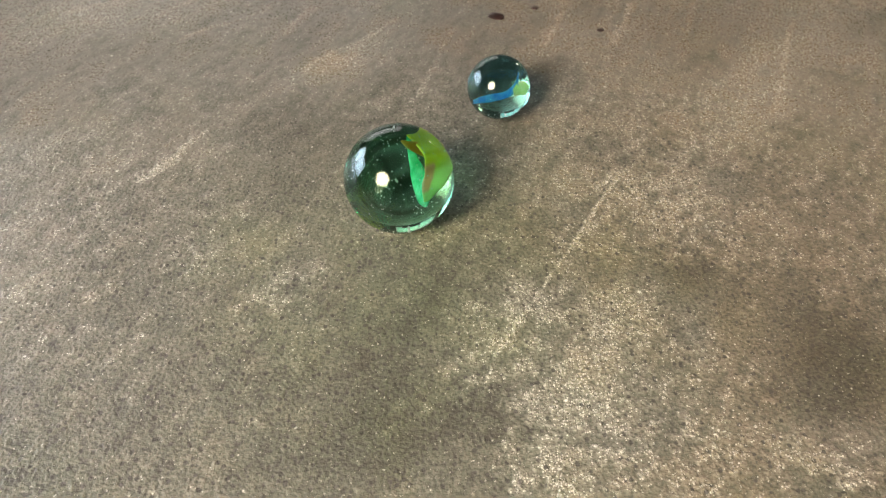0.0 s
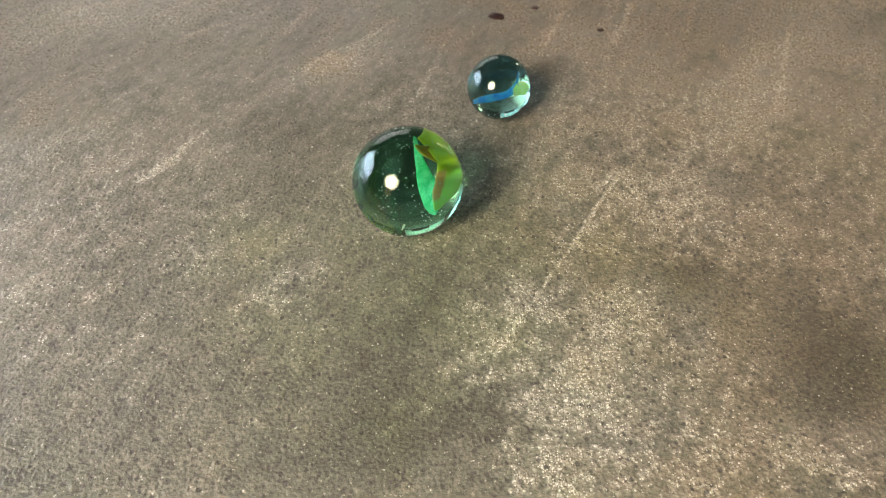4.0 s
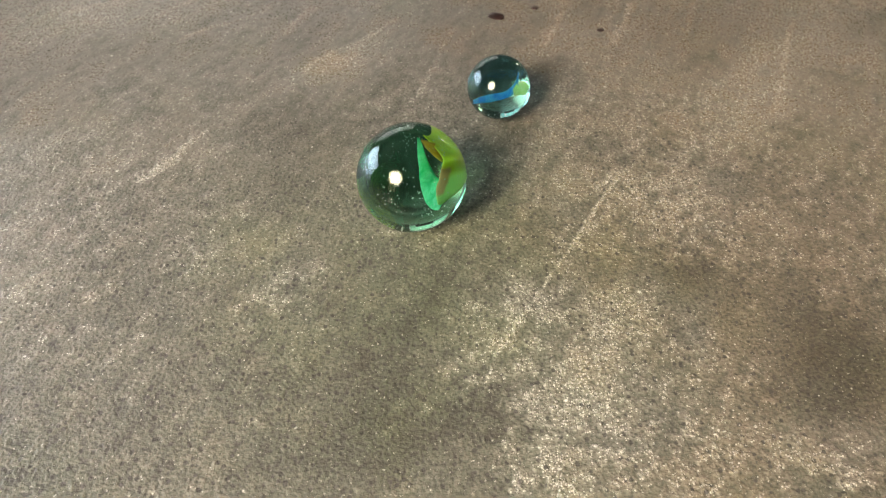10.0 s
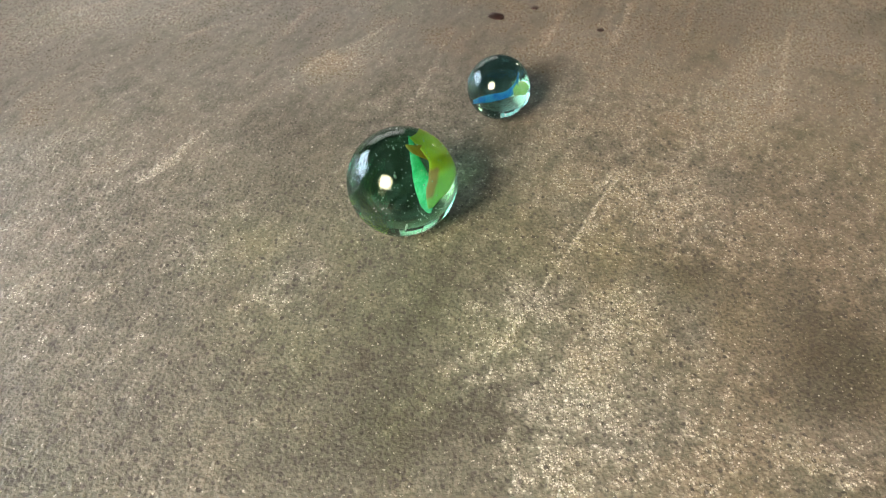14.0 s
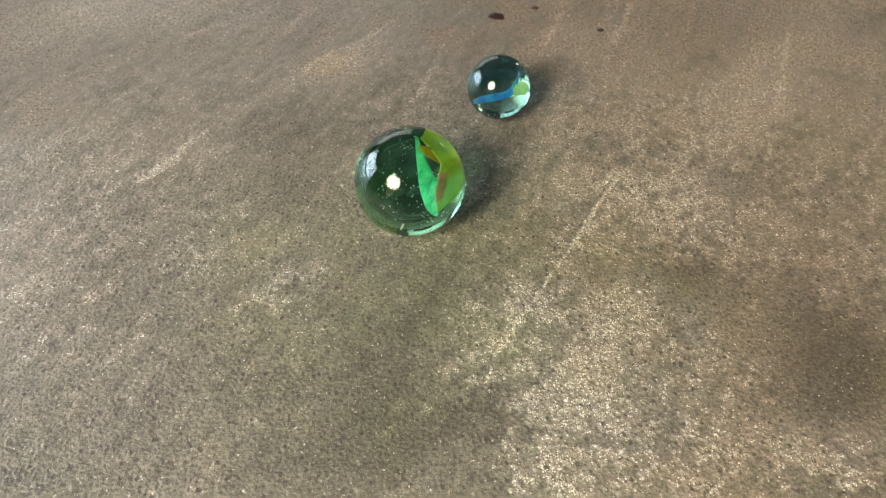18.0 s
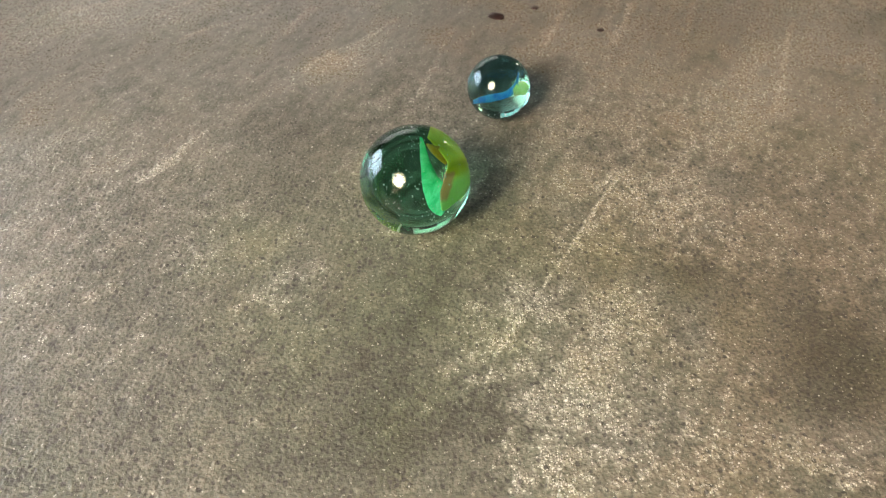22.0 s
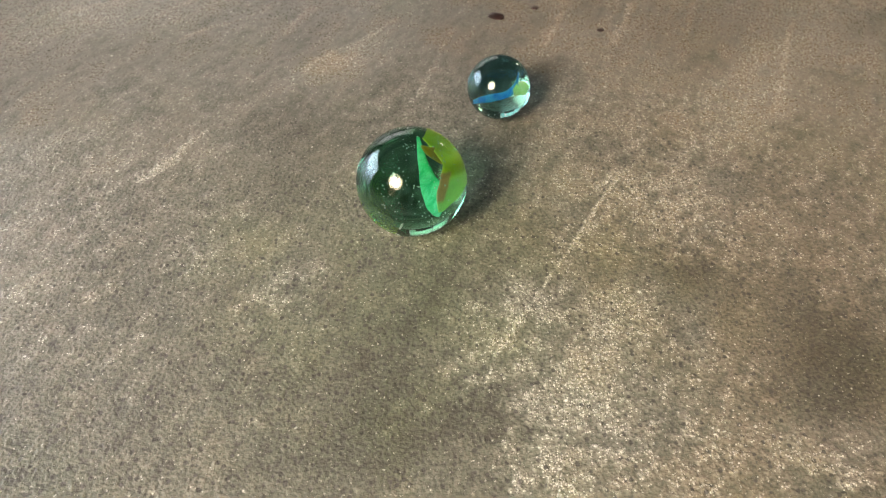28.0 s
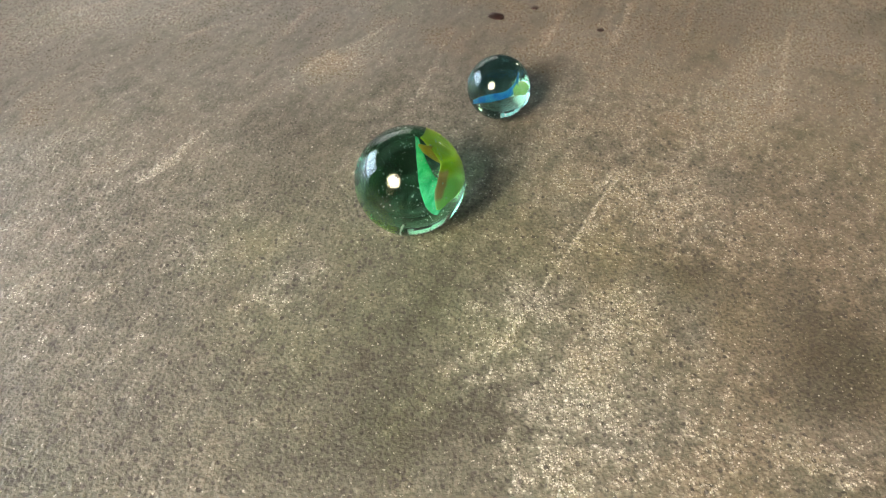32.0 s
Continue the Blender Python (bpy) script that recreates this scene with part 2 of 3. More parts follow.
def sky_board_material(name, strength, across, colour=(0.66, 0.83, 1.0)):
    """Overcast evening sky seen through a window: brightest in the middle, fading towards the sides."""
    m, nt, bsdf = material(name)
    co = nt.nodes.new("ShaderNodeTexCoord").outputs["Generated"]
    cut = nt.nodes.new("ShaderNodeVectorMath")
    cut.operation = "SUBTRACT"
    nt.links.new(co, cut.inputs[0])
    cut.inputs[1].default_value = (0.5, 0.5, 0.5)
    flat = nt.nodes.new("ShaderNodeVectorMath")
    flat.operation = "MULTIPLY"
    nt.links.new(cut.outputs[0], flat.inputs[0])
    flat.inputs[1].default_value = across
    far = nt.nodes.new("ShaderNodeVectorMath")
    far.operation = "LENGTH"
    nt.links.new(flat.outputs[0], far.inputs[0])
    fall = math_node(nt, "SUBTRACT", 1.0, ramp(nt, far.outputs["Value"], 0.18, 0.78))
    bsdf.inputs["Base Color"].default_value = (0.1, 0.1, 0.1, 1)
    bsdf.inputs["Emission Color"].default_value = (*colour, 1)
    nt.links.new(math_node(nt, "MULTIPLY", math_node(nt, "ADD", 0.06, fall), strength), bsdf.inputs["Emission Strength"])
    return m


M_SKY_WEST = sky_board_material("west_sky", WEST_GLOW, (0, 1, 1))
M_SKY_NORTH = sky_board_material("north_sky", NORTH_GLOW, (1, 0, 1), (1.0, 0.94, 0.92))
M_STONE = stone_material()
M_WALL = plaster_material("wall_plaster", (0.10, 0.094, 0.086))
M_CEIL = plaster_material("ceiling_plaster", (0.10, 0.094, 0.086))
M_FRAME = plain_material("window_paint", (0.62, 0.62, 0.6), 0.4)
M_METAL = plain_material("lamp_metal", (0.16, 0.13, 0.10), 0.35, 0.9)
M_GLOBE = glow_material("lamp_globe", (1.0, 0.915, 0.775), 83, (1.0, 0.68, 0.36), (Vector((0.0, 0.11, 0.0)) - GLOBE).normalized() * GLOBE_R)
M_BODY_GLOW = glow_material("added_body_glow", (1.0, 0.66, 0.34), 1.2)
M_DIM = glow_material("dim_globe", (1.0, 0.84, 0.58), 40)
M_AMBER_BODY_GLOW = glow_material("amber_glow", (1.0, 0.58, 0.22), 3.0)
M_GREEN = glass_material("green_glass", (0.235, 0.595, 0.37))
M_CLEAR = glass_material("aqua_glass", (0.25, 0.58, 0.54))
M_TEAL = ribbon_material("teal_ribbon", (0.05, 0.72, 0.36), (0.30, 1.0, 0.72))
M_LIME = ribbon_material("lime_ribbon", (1.0, 0.88, 0.04), (1.0, 0.98, 0.14), 420, (1.0, 0.46, 0.26), 0.25)
M_AMBER = ribbon_material("amber_ribbon", (1.0, 0.52, 0.08), (1.0, 0.64, 0.18), 420, None, 0.45)
M_BLUE = ribbon_material("blue_ribbon", (0.03, 0.28, 0.9), (0.14, 0.60, 1.0), 700)
M_LEAF = ribbon_material("bright_green_ribbon", (0.70, 1.0, 0.34), (1.0, 1.0, 0.58), 700, None, 0.2)
M_CHEST = plain_material("dark_wood", (0.035, 0.024, 0.016), 0.5)
M_BUBBLE = plain_material("bubble_skin", (1.0, 1.0, 1.0), 0.12, 0.0)
M_DROP = plain_material("dried_drop", (0.030, 0.014, 0.011), 0.3)


# ---- mesh helpers ----
def part(name, bm, mat, parent=None, label="", smooth=True):
    me = bpy.data.meshes.new(name)
    bm.to_mesh(me)
    bm.free()
    me.materials.append(mat)
    if smooth:
        me.polygons.foreach_set("use_smooth", [True] * len(me.polygons))
    ob = new(name, me)
    if parent is not None:
        ob.parent = parent
    return tagged(ob, label)


def box(bm, lo, hi):
    made = bmesh.ops.create_cube(bm, size=1)["verts"]
    for v in made:
        v.co = Vector([(lo[k] + hi[k]) / 2 + v.co[k] * (hi[k] - lo[k]) for k in range(3)])
    return made


def lathe(bm, profile, steps=48):
    rings = []
    for r, z in profile:
        if r < 1e-6:
            rings.append([bm.verts.new((0, 0, z))])
        else:
            rings.append([bm.verts.new((r * math.cos(2 * math.pi * k / steps), r * math.sin(2 * math.pi * k / steps), z)) for k in range(steps)])
    for low, high in zip(rings, rings[1:]):
        for k in range(steps):
            j = (k + 1) % steps
            corners = [low[k % len(low)], low[j % len(low)], high[j % len(high)], high[k % len(high)]]
            corners = list(dict.fromkeys(corners))
            if len(corners) > 2:
                bm.faces.new(corners)
    bmesh.ops.recalc_face_normals(bm, faces=bm.faces)


def along(points, t):
    """A smooth curve through points, t from 0 to 1."""
    pts = [Vector(p) for p in points]
    s = t * (len(pts) - 1)
    k = min(int(s), len(pts) - 2)
    u = s - k
    p0, p1, p2, p3 = pts[max(k - 1, 0)], pts[k], pts[k + 1], pts[min(k + 2, len(pts) - 1)]
    return 0.5 * (2 * p1 + (p2 - p0) * u + (2 * p0 - 5 * p1 + 4 * p2 - p3) * u * u + (3 * p1 - p0 - 3 * p2 + p3) * u ** 3)


def ribbon(rail_a, rail_b, size, bow=0.0, thick=0.035, nu=40, nv=12, wave=0.012, zone=None):
    """A glass ribbon between two rails (in radii), bowed out between them, with its thickness and softly wavy edges."""
    bm = bmesh.new()
    held = bm.verts.layers.float.new("second") if zone else None
    tail = bm.verts.layers.float.new("tail") if zone else None
    centre = []
    for i in range(nu + 1):
        t = i / nu
        a, b = along(rail_a, t), along(rail_b, t)
        row = []
        for j in range(nv + 1):
            s = j / nv
            p = a.lerp(b, s)
            out = p.normalized() if p.length > 0.05 else Vector((0, 0, 1))
            p = p + out * bow * 4 * s * (1 - s)
            p = p + noise.noise_vector(p * 5.0) * wave * (0.4 + abs(2 * s - 1))
            row.append(p)
        centre.append(row)
    grid = ([], [])
    for i in range(nu + 1):
        for side in (0, 1):
            grid[side].append([])
        for j in range(nv + 1):
            du = centre[min(i + 1, nu)][j] - centre[max(i - 1, 0)][j]
            dv = centre[i][min(j + 1, nv)] - centre[i][max(j - 1, 0)]
            n = du.cross(dv)
            n = n.normalized() if n.length > 1e-9 else Vector((0, 0, 1))
            edge = min(j, nv - j, i * 0.6, (nu - i) * 0.6) / nv
            w = thick * (0.25 + 0.75 * min(1, edge * 5)) / 2
            for side, sign in ((0, 1), (1, -1)):
                p = centre[i][j] + n * w * sign
                if p.length > 0.965:
                    p = p.normalized() * 0.965
                grid[side][i].append(bm.verts.new(p * size))
                if zone:
                    u, s = i / nu, j / nv
                    inside = min((u - zone[0]) / 0.16, (zone[1] - u) / 0.16, (s - zone[2]) / 0.2, (zone[3] - s) / 0.2)
                    grid[side][i][-1][tail] = min(1.0, max(0.0, (u + 0.15 * s - 0.48) / 0.18))
                    grid[side][i][-1][held] = min(1.0, max(0.0, inside + 0.5))
    for i in range(nu):
        for j in range(nv):
            bm.faces.new([grid[0][i][j], grid[0][i + 1][j], grid[0][i + 1][j + 1], grid[0][i][j + 1]])
            bm.faces.new([grid[1][i][j + 1], grid[1][i + 1][j + 1], grid[1][i + 1][j], grid[1][i][j]])
    for i in range(nu):
        for j, flip in ((0, 1), (nv, 0)):
            q = [grid[0][i][j], grid[1][i][j], grid[1][i + 1][j], grid[0][i + 1][j]]
            bm.faces.new(q[::-1] if flip else q)
    for j in range(nv):
        for i, flip in ((0, 0), (nu, 1)):
            q = [grid[0][i][j], grid[0][i][j + 1], grid[1][i][j + 1], grid[1][i][j]]
            bm.faces.new(q[::-1] if flip else q)
    bmesh.ops.recalc_face_normals(bm, faces=bm.faces)
    return bm


def ball(radius, segments=224, rings=128):
    bm = bmesh.new()
    bmesh.ops.create_uvsphere(bm, u_segments=segments, v_segments=rings, radius=radius)
    return bm


def bubbles(count, radius, seed, smallest, largest):
    """Tiny bubbles, half of them in loose strings and clusters, some drawn out."""
    rng = random.Random(seed)
    bm = bmesh.new()
    spots = []
    while len(spots) < count:
        if spots and rng.random() < 0.35:
            p = rng.choice(spots) + Vector([rng.gauss(0, 0.09) for _ in range(3)])
        else:
            p = Vector([rng.uniform(-1, 1) for _ in range(3)])
        if p.length < 0.84:
            spots.append(p)
    for p in spots:
        size = smallest + (largest - smallest) * rng.random() ** 3
        turn = Euler([rng.uniform(0, 6.28) for _ in range(3)]).to_matrix().to_4x4()
        long = 1 + 0.9 * rng.random() ** 3
        bmesh.ops.create_icosphere(bm, subdivisions=1, radius=size, matrix=Matrix.Translation(p * radius) @ turn @ Matrix.Diagonal((long, 1, 0.8, 1)))
    return bm


# ---- structure ----
STONE_X0, STONE_X1, STONE_Y0, STONE_Y1, STONE_STEP = -0.165, 0.165, 0.030, 0.236, 0.00026


def rough_field(rows, cols, step, short, long, rng, stretch=1.0, turn=0.0, power=0.0):
    """A random surface whose waves are between short and long (metres), drawn out along one direction; mean 0, spread 1."""
    fy = np.fft.fftfreq(rows, step)[:, None]
    fx = np.fft.fftfreq(cols, step)[None, :]
    c, d = math.cos(radians(turn)), math.sin(radians(turn))
    f = np.sqrt(((fx * c + fy * d) * stretch) ** 2 + (-fx * d + fy * c) ** 2) + 1e-9
    gain = np.exp(-((f * short) ** 4)) * (1 - np.exp(-((f * long) ** 4))) * f ** (-power)
    out = np.real(np.fft.ifft2(np.fft.fft2(rng.standard_normal((rows, cols))) * gain))
    return (out - out.mean()) / out.std()


def smooth_step(v, lo, hi):
    u = np.clip((v - lo) / (hi - lo), 0, 1)
    return u * u * (3 - 2 * u)


def stone_floor():
    """The floor: a finely grained stretch round the marbles, and the plain rest of the slab about it, in one mesh."""
    rng = np.random.default_rng(11)
    cols, rows = int((STONE_X1 - STONE_X0) / STONE_STEP) + 1, int((STONE_Y1 - STONE_Y0) / STONE_STEP) + 1
    x, y = np.meshgrid(np.linspace(STONE_X0, STONE_X1, cols), np.linspace(STONE_Y0, STONE_Y1, rows))

    def field(short, long, **more):
        return rough_field(rows, cols, STONE_STEP, short, long, rng, **more)

    cloud, blotch = field(0.012, 0.09, power=1.0), field(0.004, 0.03, power=1.0)
    mottle = field(0.0011, 0.008, power=1.2)
    streak = field(0.0016, 0.02, stretch=5.0, turn=38, power=1.0)
    rub = field(0.0012, 0.016, stretch=7.0, turn=66, power=1.0)
    wx, wy = x + 0.0018 * blotch + 0.0014 * mottle, y + 0.0018 * cloud + 0.0014 * mottle
    flaky = smooth_step(0.6 * blotch + mottle, -0.9, 1.1)
    worn_shading = np.zeros_like(x)
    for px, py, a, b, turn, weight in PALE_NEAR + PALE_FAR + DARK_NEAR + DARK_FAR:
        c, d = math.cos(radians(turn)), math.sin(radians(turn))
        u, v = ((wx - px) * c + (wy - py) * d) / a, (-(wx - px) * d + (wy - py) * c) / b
        worn_shading += 0.85 * weight * (1 - smooth_step(np.hypot(u, v), 0.0, 1.75))
    strokes = np.zeros_like(x)
    for x0, y0, x1, y1, half, weight in RUBBED_NEAR + RUBBED_FAR:
        run = math.hypot(x1 - x0, y1 - y0)
        c, d = (x1 - x0) / run, (y1 - y0) / run
        u = (x - x0 + 0.0005 * blotch) * c + (y - y0) * d
        v = -(x - x0) * d + (y - y0) * c + half * (0.25 * cloud + 0.18 * mottle)
        u = np.maximum(np.maximum(-u, u - run), 0)
        strokes += 2.7 * weight * (1 - smooth_step(np.hypot(u / 0.004, v / half), 0.1, 1.3))
    strokes *= 0.7 + 0.4 * flaky
    # the stone is more open near its worn middle and keeps its smooth skin farther off
    skin = smooth_step(np.hypot((wx - 0.01) / 0.19, (wy - 0.03) / 0.135) + 0.06 * cloud + 0.05 * blotch, 0.66, 1.36)
    bite = 0.95 - 0.74 * skin
    wear_shading = worn_shading * (1 + (0.4 * flaky - 0.22) * smooth_step(bite, 0.48, 0.9)) + 0.05 * cloud + 0.08 * blotch + (0.07 + 0.07 * bite) * mottle + (0.06 + 0.02 * skin) * streak + (0.06 + 0.05 * skin) * rub - 0.13
    wear_shading = np.where(wear_shading > 0.2, 0.2 + 0.45 * np.tanh((wear_shading - 0.2) / 0.45), wear_shading) + 0.75 * strokes
    open_grain = smooth_step(wear_shading, -0.1, 0.7)
    # warmth of the light across the floor, held as a tint with random clouding
    light_warmth = 1.5 * smooth_step(x + 0.3 * (y - 0.12) + 0.006 * cloud, -0.025, 0.09) - 0.75 + 0.18 * cloud + 0.15 * blotch
    # where the marble's green glow and the olive stone tint lie
    olive = np.exp(-((x + 0.004) / 0.046) ** 2 - ((y - 0.090) / 0.048) ** 2) * (1 + 0.25 * cloud)
    # glints scattered as bright spots of colour, densest on open stone
    glint_chips = np.zeros_like(x)
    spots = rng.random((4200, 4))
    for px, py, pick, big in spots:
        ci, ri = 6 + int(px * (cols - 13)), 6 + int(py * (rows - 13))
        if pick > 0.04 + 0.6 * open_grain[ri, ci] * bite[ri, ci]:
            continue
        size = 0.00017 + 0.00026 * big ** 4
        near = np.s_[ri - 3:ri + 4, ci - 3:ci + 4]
        glint_chips[near] = np.maximum(glint_chips[near], np.exp(-((x[near] - x[ri, ci]) ** 2 + (y[near] - y[ri, ci]) ** 2) / size ** 2))
    grain = field(0.0005, 0.0024, power=0.4)
    grain = np.sign(grain) * np.abs(grain) ** 1.25
    pits = -smooth_step(field(0.0008, 0.003) + 0.3 * bite, 1.6, 2.4)
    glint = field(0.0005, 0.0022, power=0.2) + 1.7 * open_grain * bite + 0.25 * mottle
    glint_chips = np.maximum(glint_chips, 0.5 * smooth_step(glint, 2.3, 3.0))
    fade = np.clip(np.minimum(np.minimum(x - STONE_X0, STONE_X1 - x), np.minimum(y - STONE_Y0, STONE_Y1 - y)) / 0.006, 0, 1)
    grain = grain * bite
    z = (0.00006 * np.clip(grain, -2.4, 2.8) * (0.75 + 0.6 * open_grain) + 0.00002 * mottle + 0.00016 * pits - 0.00004) * fade
    wear_shading = wear_shading * fade

    count = rows * cols
    corners = [(-WALL_X, WALL_Y0), (WALL_X, WALL_Y0), (WALL_X, WALL_Y1), (-WALL_X, WALL_Y1)]
    extra = [(cx, cy, cz) for cz in (0.0, -0.03) for cx, cy in corners]
    verts = np.concatenate([np.stack([x, y, z], -1).reshape(-1, 3), np.array(extra)])
    first = (np.arange(rows - 1)[:, None] * cols + np.arange(cols - 1)[None, :]).ravel()
    quads = np.stack([first, first + 1, first + cols + 1, first + cols], 1)
    inner = [0, cols - 1, count - 1, count - cols]
    o = count
    ring = [[o + k, o + (k + 1) % 4, inner[(k + 1) % 4], inner[k]] for k in range(4)]
    sides = [[o + 4 + k, o + 4 + (k + 1) % 4, o + (k + 1) % 4, o + k] for k in range(4)] + [[o + 7, o + 6, o + 5, o + 4]]
    quads = np.concatenate([quads, np.array(ring + sides)]).astype(np.int32)
    me = bpy.data.meshes.new("floor")
    me.vertices.add(len(verts))
    me.vertices.foreach_set("co", verts.astype(np.float32).ravel())
    me.loops.add(quads.size)
    me.loops.foreach_set("vertex_index", quads.ravel())
    me.polygons.add(len(quads))
    me.polygons.foreach_set("loop_start", np.arange(0, quads.size, 4, dtype=np.int32))
    me.polygons.foreach_set("use_smooth", np.arange(len(quads)) < len(quads) - 9)
    for name, values in (("wear_shading", wear_shading), ("grain", np.clip(grain, -2.5, 2.5) + 2.0 * pits), ("bite", bite), ("glint_chip", glint_chips), ("light_warmth", light_warmth), ("olive", olive)):
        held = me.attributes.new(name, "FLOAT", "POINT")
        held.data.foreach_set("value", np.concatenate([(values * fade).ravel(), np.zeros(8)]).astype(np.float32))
    me.update(calc_edges=True)
    me.materials.append(M_STONE)
    tagged(new("floor", me), "grey-brown honed stone floor with pale blotches and rubbed strokes", "floor", kind="structure")


def structure():
    stone_floor()
    bm = bmesh.new()
    box(bm, (-WALL_X - 0.2, WALL_Y0 - 0.2, ROOM_H), (WALL_X + 0.2, WALL_Y1 + 0.2, ROOM_H + 0.1))
    tagged(part("ceiling", bm, M_CEIL, smooth=False), "plain grey-beige plaster ceiling", "ceiling", kind="structure")
    for name, lo, hi in (
        ("wall_south", (-WALL_X - 0.2, WALL_Y0 - 0.2, -0.03), (WALL_X + 0.2, WALL_Y0, ROOM_H)),
        ("wall_east", (WALL_X, WALL_Y0, -0.03), (WALL_X + 0.2, WALL_Y1, ROOM_H)),
    ):
        bm = bmesh.new()
        box(bm, lo, hi)
        tagged(part(name, bm, M_WALL, smooth=False), "plain warm grey plaster wall", "wall", kind="structure")
    bm = bmesh.new()
    x0, x1 = -WALL_X - 0.2, -WALL_X
    box(bm, (x0, WALL_Y0, -0.03), (x1, WIN_Y0, ROOM_H))
    box(bm, (x0, WIN_Y1, -0.03), (x1, WALL_Y1, ROOM_H))
    box(bm, (x0, WIN_Y0, -0.03), (x1, WIN_Y1, WIN_Z0))
    box(bm, (x0, WIN_Y0, WIN_Z1), (x1, WIN_Y1, ROOM_H))
    tagged(part("wall_west", bm, M_WALL, smooth=False), "plain warm grey plaster wall with a low window", "wall", kind="structure")
    bm = bmesh.new()
    y0, y1 = WALL_Y1, WALL_Y1 + 0.2
    box(bm, (-WALL_X - 0.2, y0, -0.03), (NORTH_X0, y1, ROOM_H))
    box(bm, (NORTH_X1, y0, -0.03), (WALL_X + 0.2, y1, ROOM_H))
    box(bm, (NORTH_X0, y0, -0.03), (NORTH_X1, y1, NORTH_Z0))
    box(bm, (NORTH_X0, y0, NORTH_Z1), (NORTH_X1, y1, ROOM_H))
    tagged(part("wall_north", bm, M_WALL, smooth=False), "plain warm grey plaster wall with a low window", "wall", kind="structure")
    bm = bmesh.new()
    box(bm, (-WALL_X - 0.24, WIN_Y0 - 0.1, WIN_Z0 - 0.02), (-WALL_X - 0.21, WIN_Y1 + 0.1, WIN_Z1 + 0.1))
    tagged(part("backdrop", bm, M_SKY_WEST, smooth=False), "pale blue evening sky outside the window", "sky", kind="structure")
    bm = bmesh.new()
    box(bm, (NORTH_X0 - 0.1, WALL_Y1 + 0.21, NORTH_Z0 - 0.1), (NORTH_X1 + 0.1, WALL_Y1 + 0.24, NORTH_Z1 + 0.1))
    tagged(part("backdrop", bm, M_SKY_NORTH, smooth=False), "pale overcast sky outside the window", "sky", kind="structure")
    window("window_1", (-WALL_X - 0.1, WEST_Y, WIN_Z0), 90, (WIN_Y1 - WIN_Y0) / 2, WIN_Z1 - WIN_Z0)
    window("window_2", (NORTH_X, WALL_Y1 + 0.1, NORTH_Z0), 0, (NORTH_X1 - NORTH_X0) / 2, NORTH_Z1 - NORTH_Z0)


def window(name, at, turn, half, tall):
    win = tagged(new(name), "low wide pale-framed window with daylight behind it", "window", kind="structure")
    win.matrix_world = pose(*at, 0, 0, turn)
    for name, lo, hi in (("bottom_rail", (-half, -0.03, 0), (half, 0.03, 0.06)), ("top_rail", (-half, -0.03, tall - 0.06), (half, 0.03, tall)),
                         ("stile", (-half, -0.03, 0.06), (-half + 0.06, 0.03, tall - 0.06)), ("stile", (half - 0.06, -0.03, 0.06), (half, 0.03, tall - 0.06)),
                         ("mullion", (-0.03, -0.03, 0.06), (0.03, 0.03, tall - 0.06))):
        bm = bmesh.new()
        box(bm, lo, hi)
        part(name, bm, M_FRAME, win, smooth=False)


def globe_lamp(x, y, tall, radius, glow, body_glow, body, label):
    lamp = tagged(new("floor_lamp"), label, "lamp")
    lamp.location = (x, y, 0)
    low = tall - radius
    bm = bmesh.new()
    lathe(bm, [(0, 0), (0.09, 0), (0.095, 0.006), (0.09, 0.014), (0.02, 0.022), (0, 0.022)])
    part("base_plate", bm, M_METAL, lamp)
    bm = bmesh.new()
    lathe(bm, [(0, 0.022), (0.008, 0.022), (0.008, low - 0.012), (0, low - 0.012)], 20)
    part("stem", bm, M_METAL, lamp)
    bm = bmesh.new()
    lathe(bm, [(0, low - 0.012), (0.026, low - 0.012), (0.03, low + 0.003), (0, low + 0.003)], 28)
    part("collar", bm, M_METAL, lamp)
    globe = part("globe", ball(radius, 40, 24), glow, lamp, "glowing warm glass globe")
    globe.location = (0, 0, tall)
    # dim glow added under the globe to give a warm smear in reflections
    bm = bmesh.new()
    lathe(bm, [(0, low * 0.42), (body * 0.7, low * 0.42), (body, low * 0.46), (body, low - 0.02), (body * 0.7, low - 0.012), (0, low - 0.012)], 32)
    part("added_glow_body", bm, body_glow, lamp, "dimly glowing amber body added below the globe")


def storage_chest(x, y):
    chest = tagged(new("storage_chest"), "low dark-stained wooden chest under the window", "chest")
    chest.location = (x, y, 0)
    for name, lo, hi in (("body", (-0.44, -0.16, 0.04), (0.44, 0.16, 0.30)), ("lid", (-0.45, -0.17, 0.303), (0.45, 0.17, 0.335))):
        bm = bmesh.new()
        box(bm, lo, hi)
        bmesh.ops.bevel(bm, geom=bm.edges[:], offset=0.006, segments=2, affect="EDGES")
        part(name, bm, M_CHEST, chest, smooth=False)
    for fx in (-0.39, 0.39):
        for fy in (-0.12, 0.12):
            bm = bmesh.new()
            lathe(bm, [(0, 0), (0.02, 0), (0.028, 0.04), (0, 0.04)], 16)
            part("foot", bm, M_CHEST, chest).location = (fx, fy, 0)


# ---- the two marbles ----
BIG_R, SMALL_R = 0.0125, 0.00847
BIG_AT, SMALL_AT = Vector((-0.00632, 0.11298, BIG_R)), Vector((0.01493, 0.15244, SMALL_R))


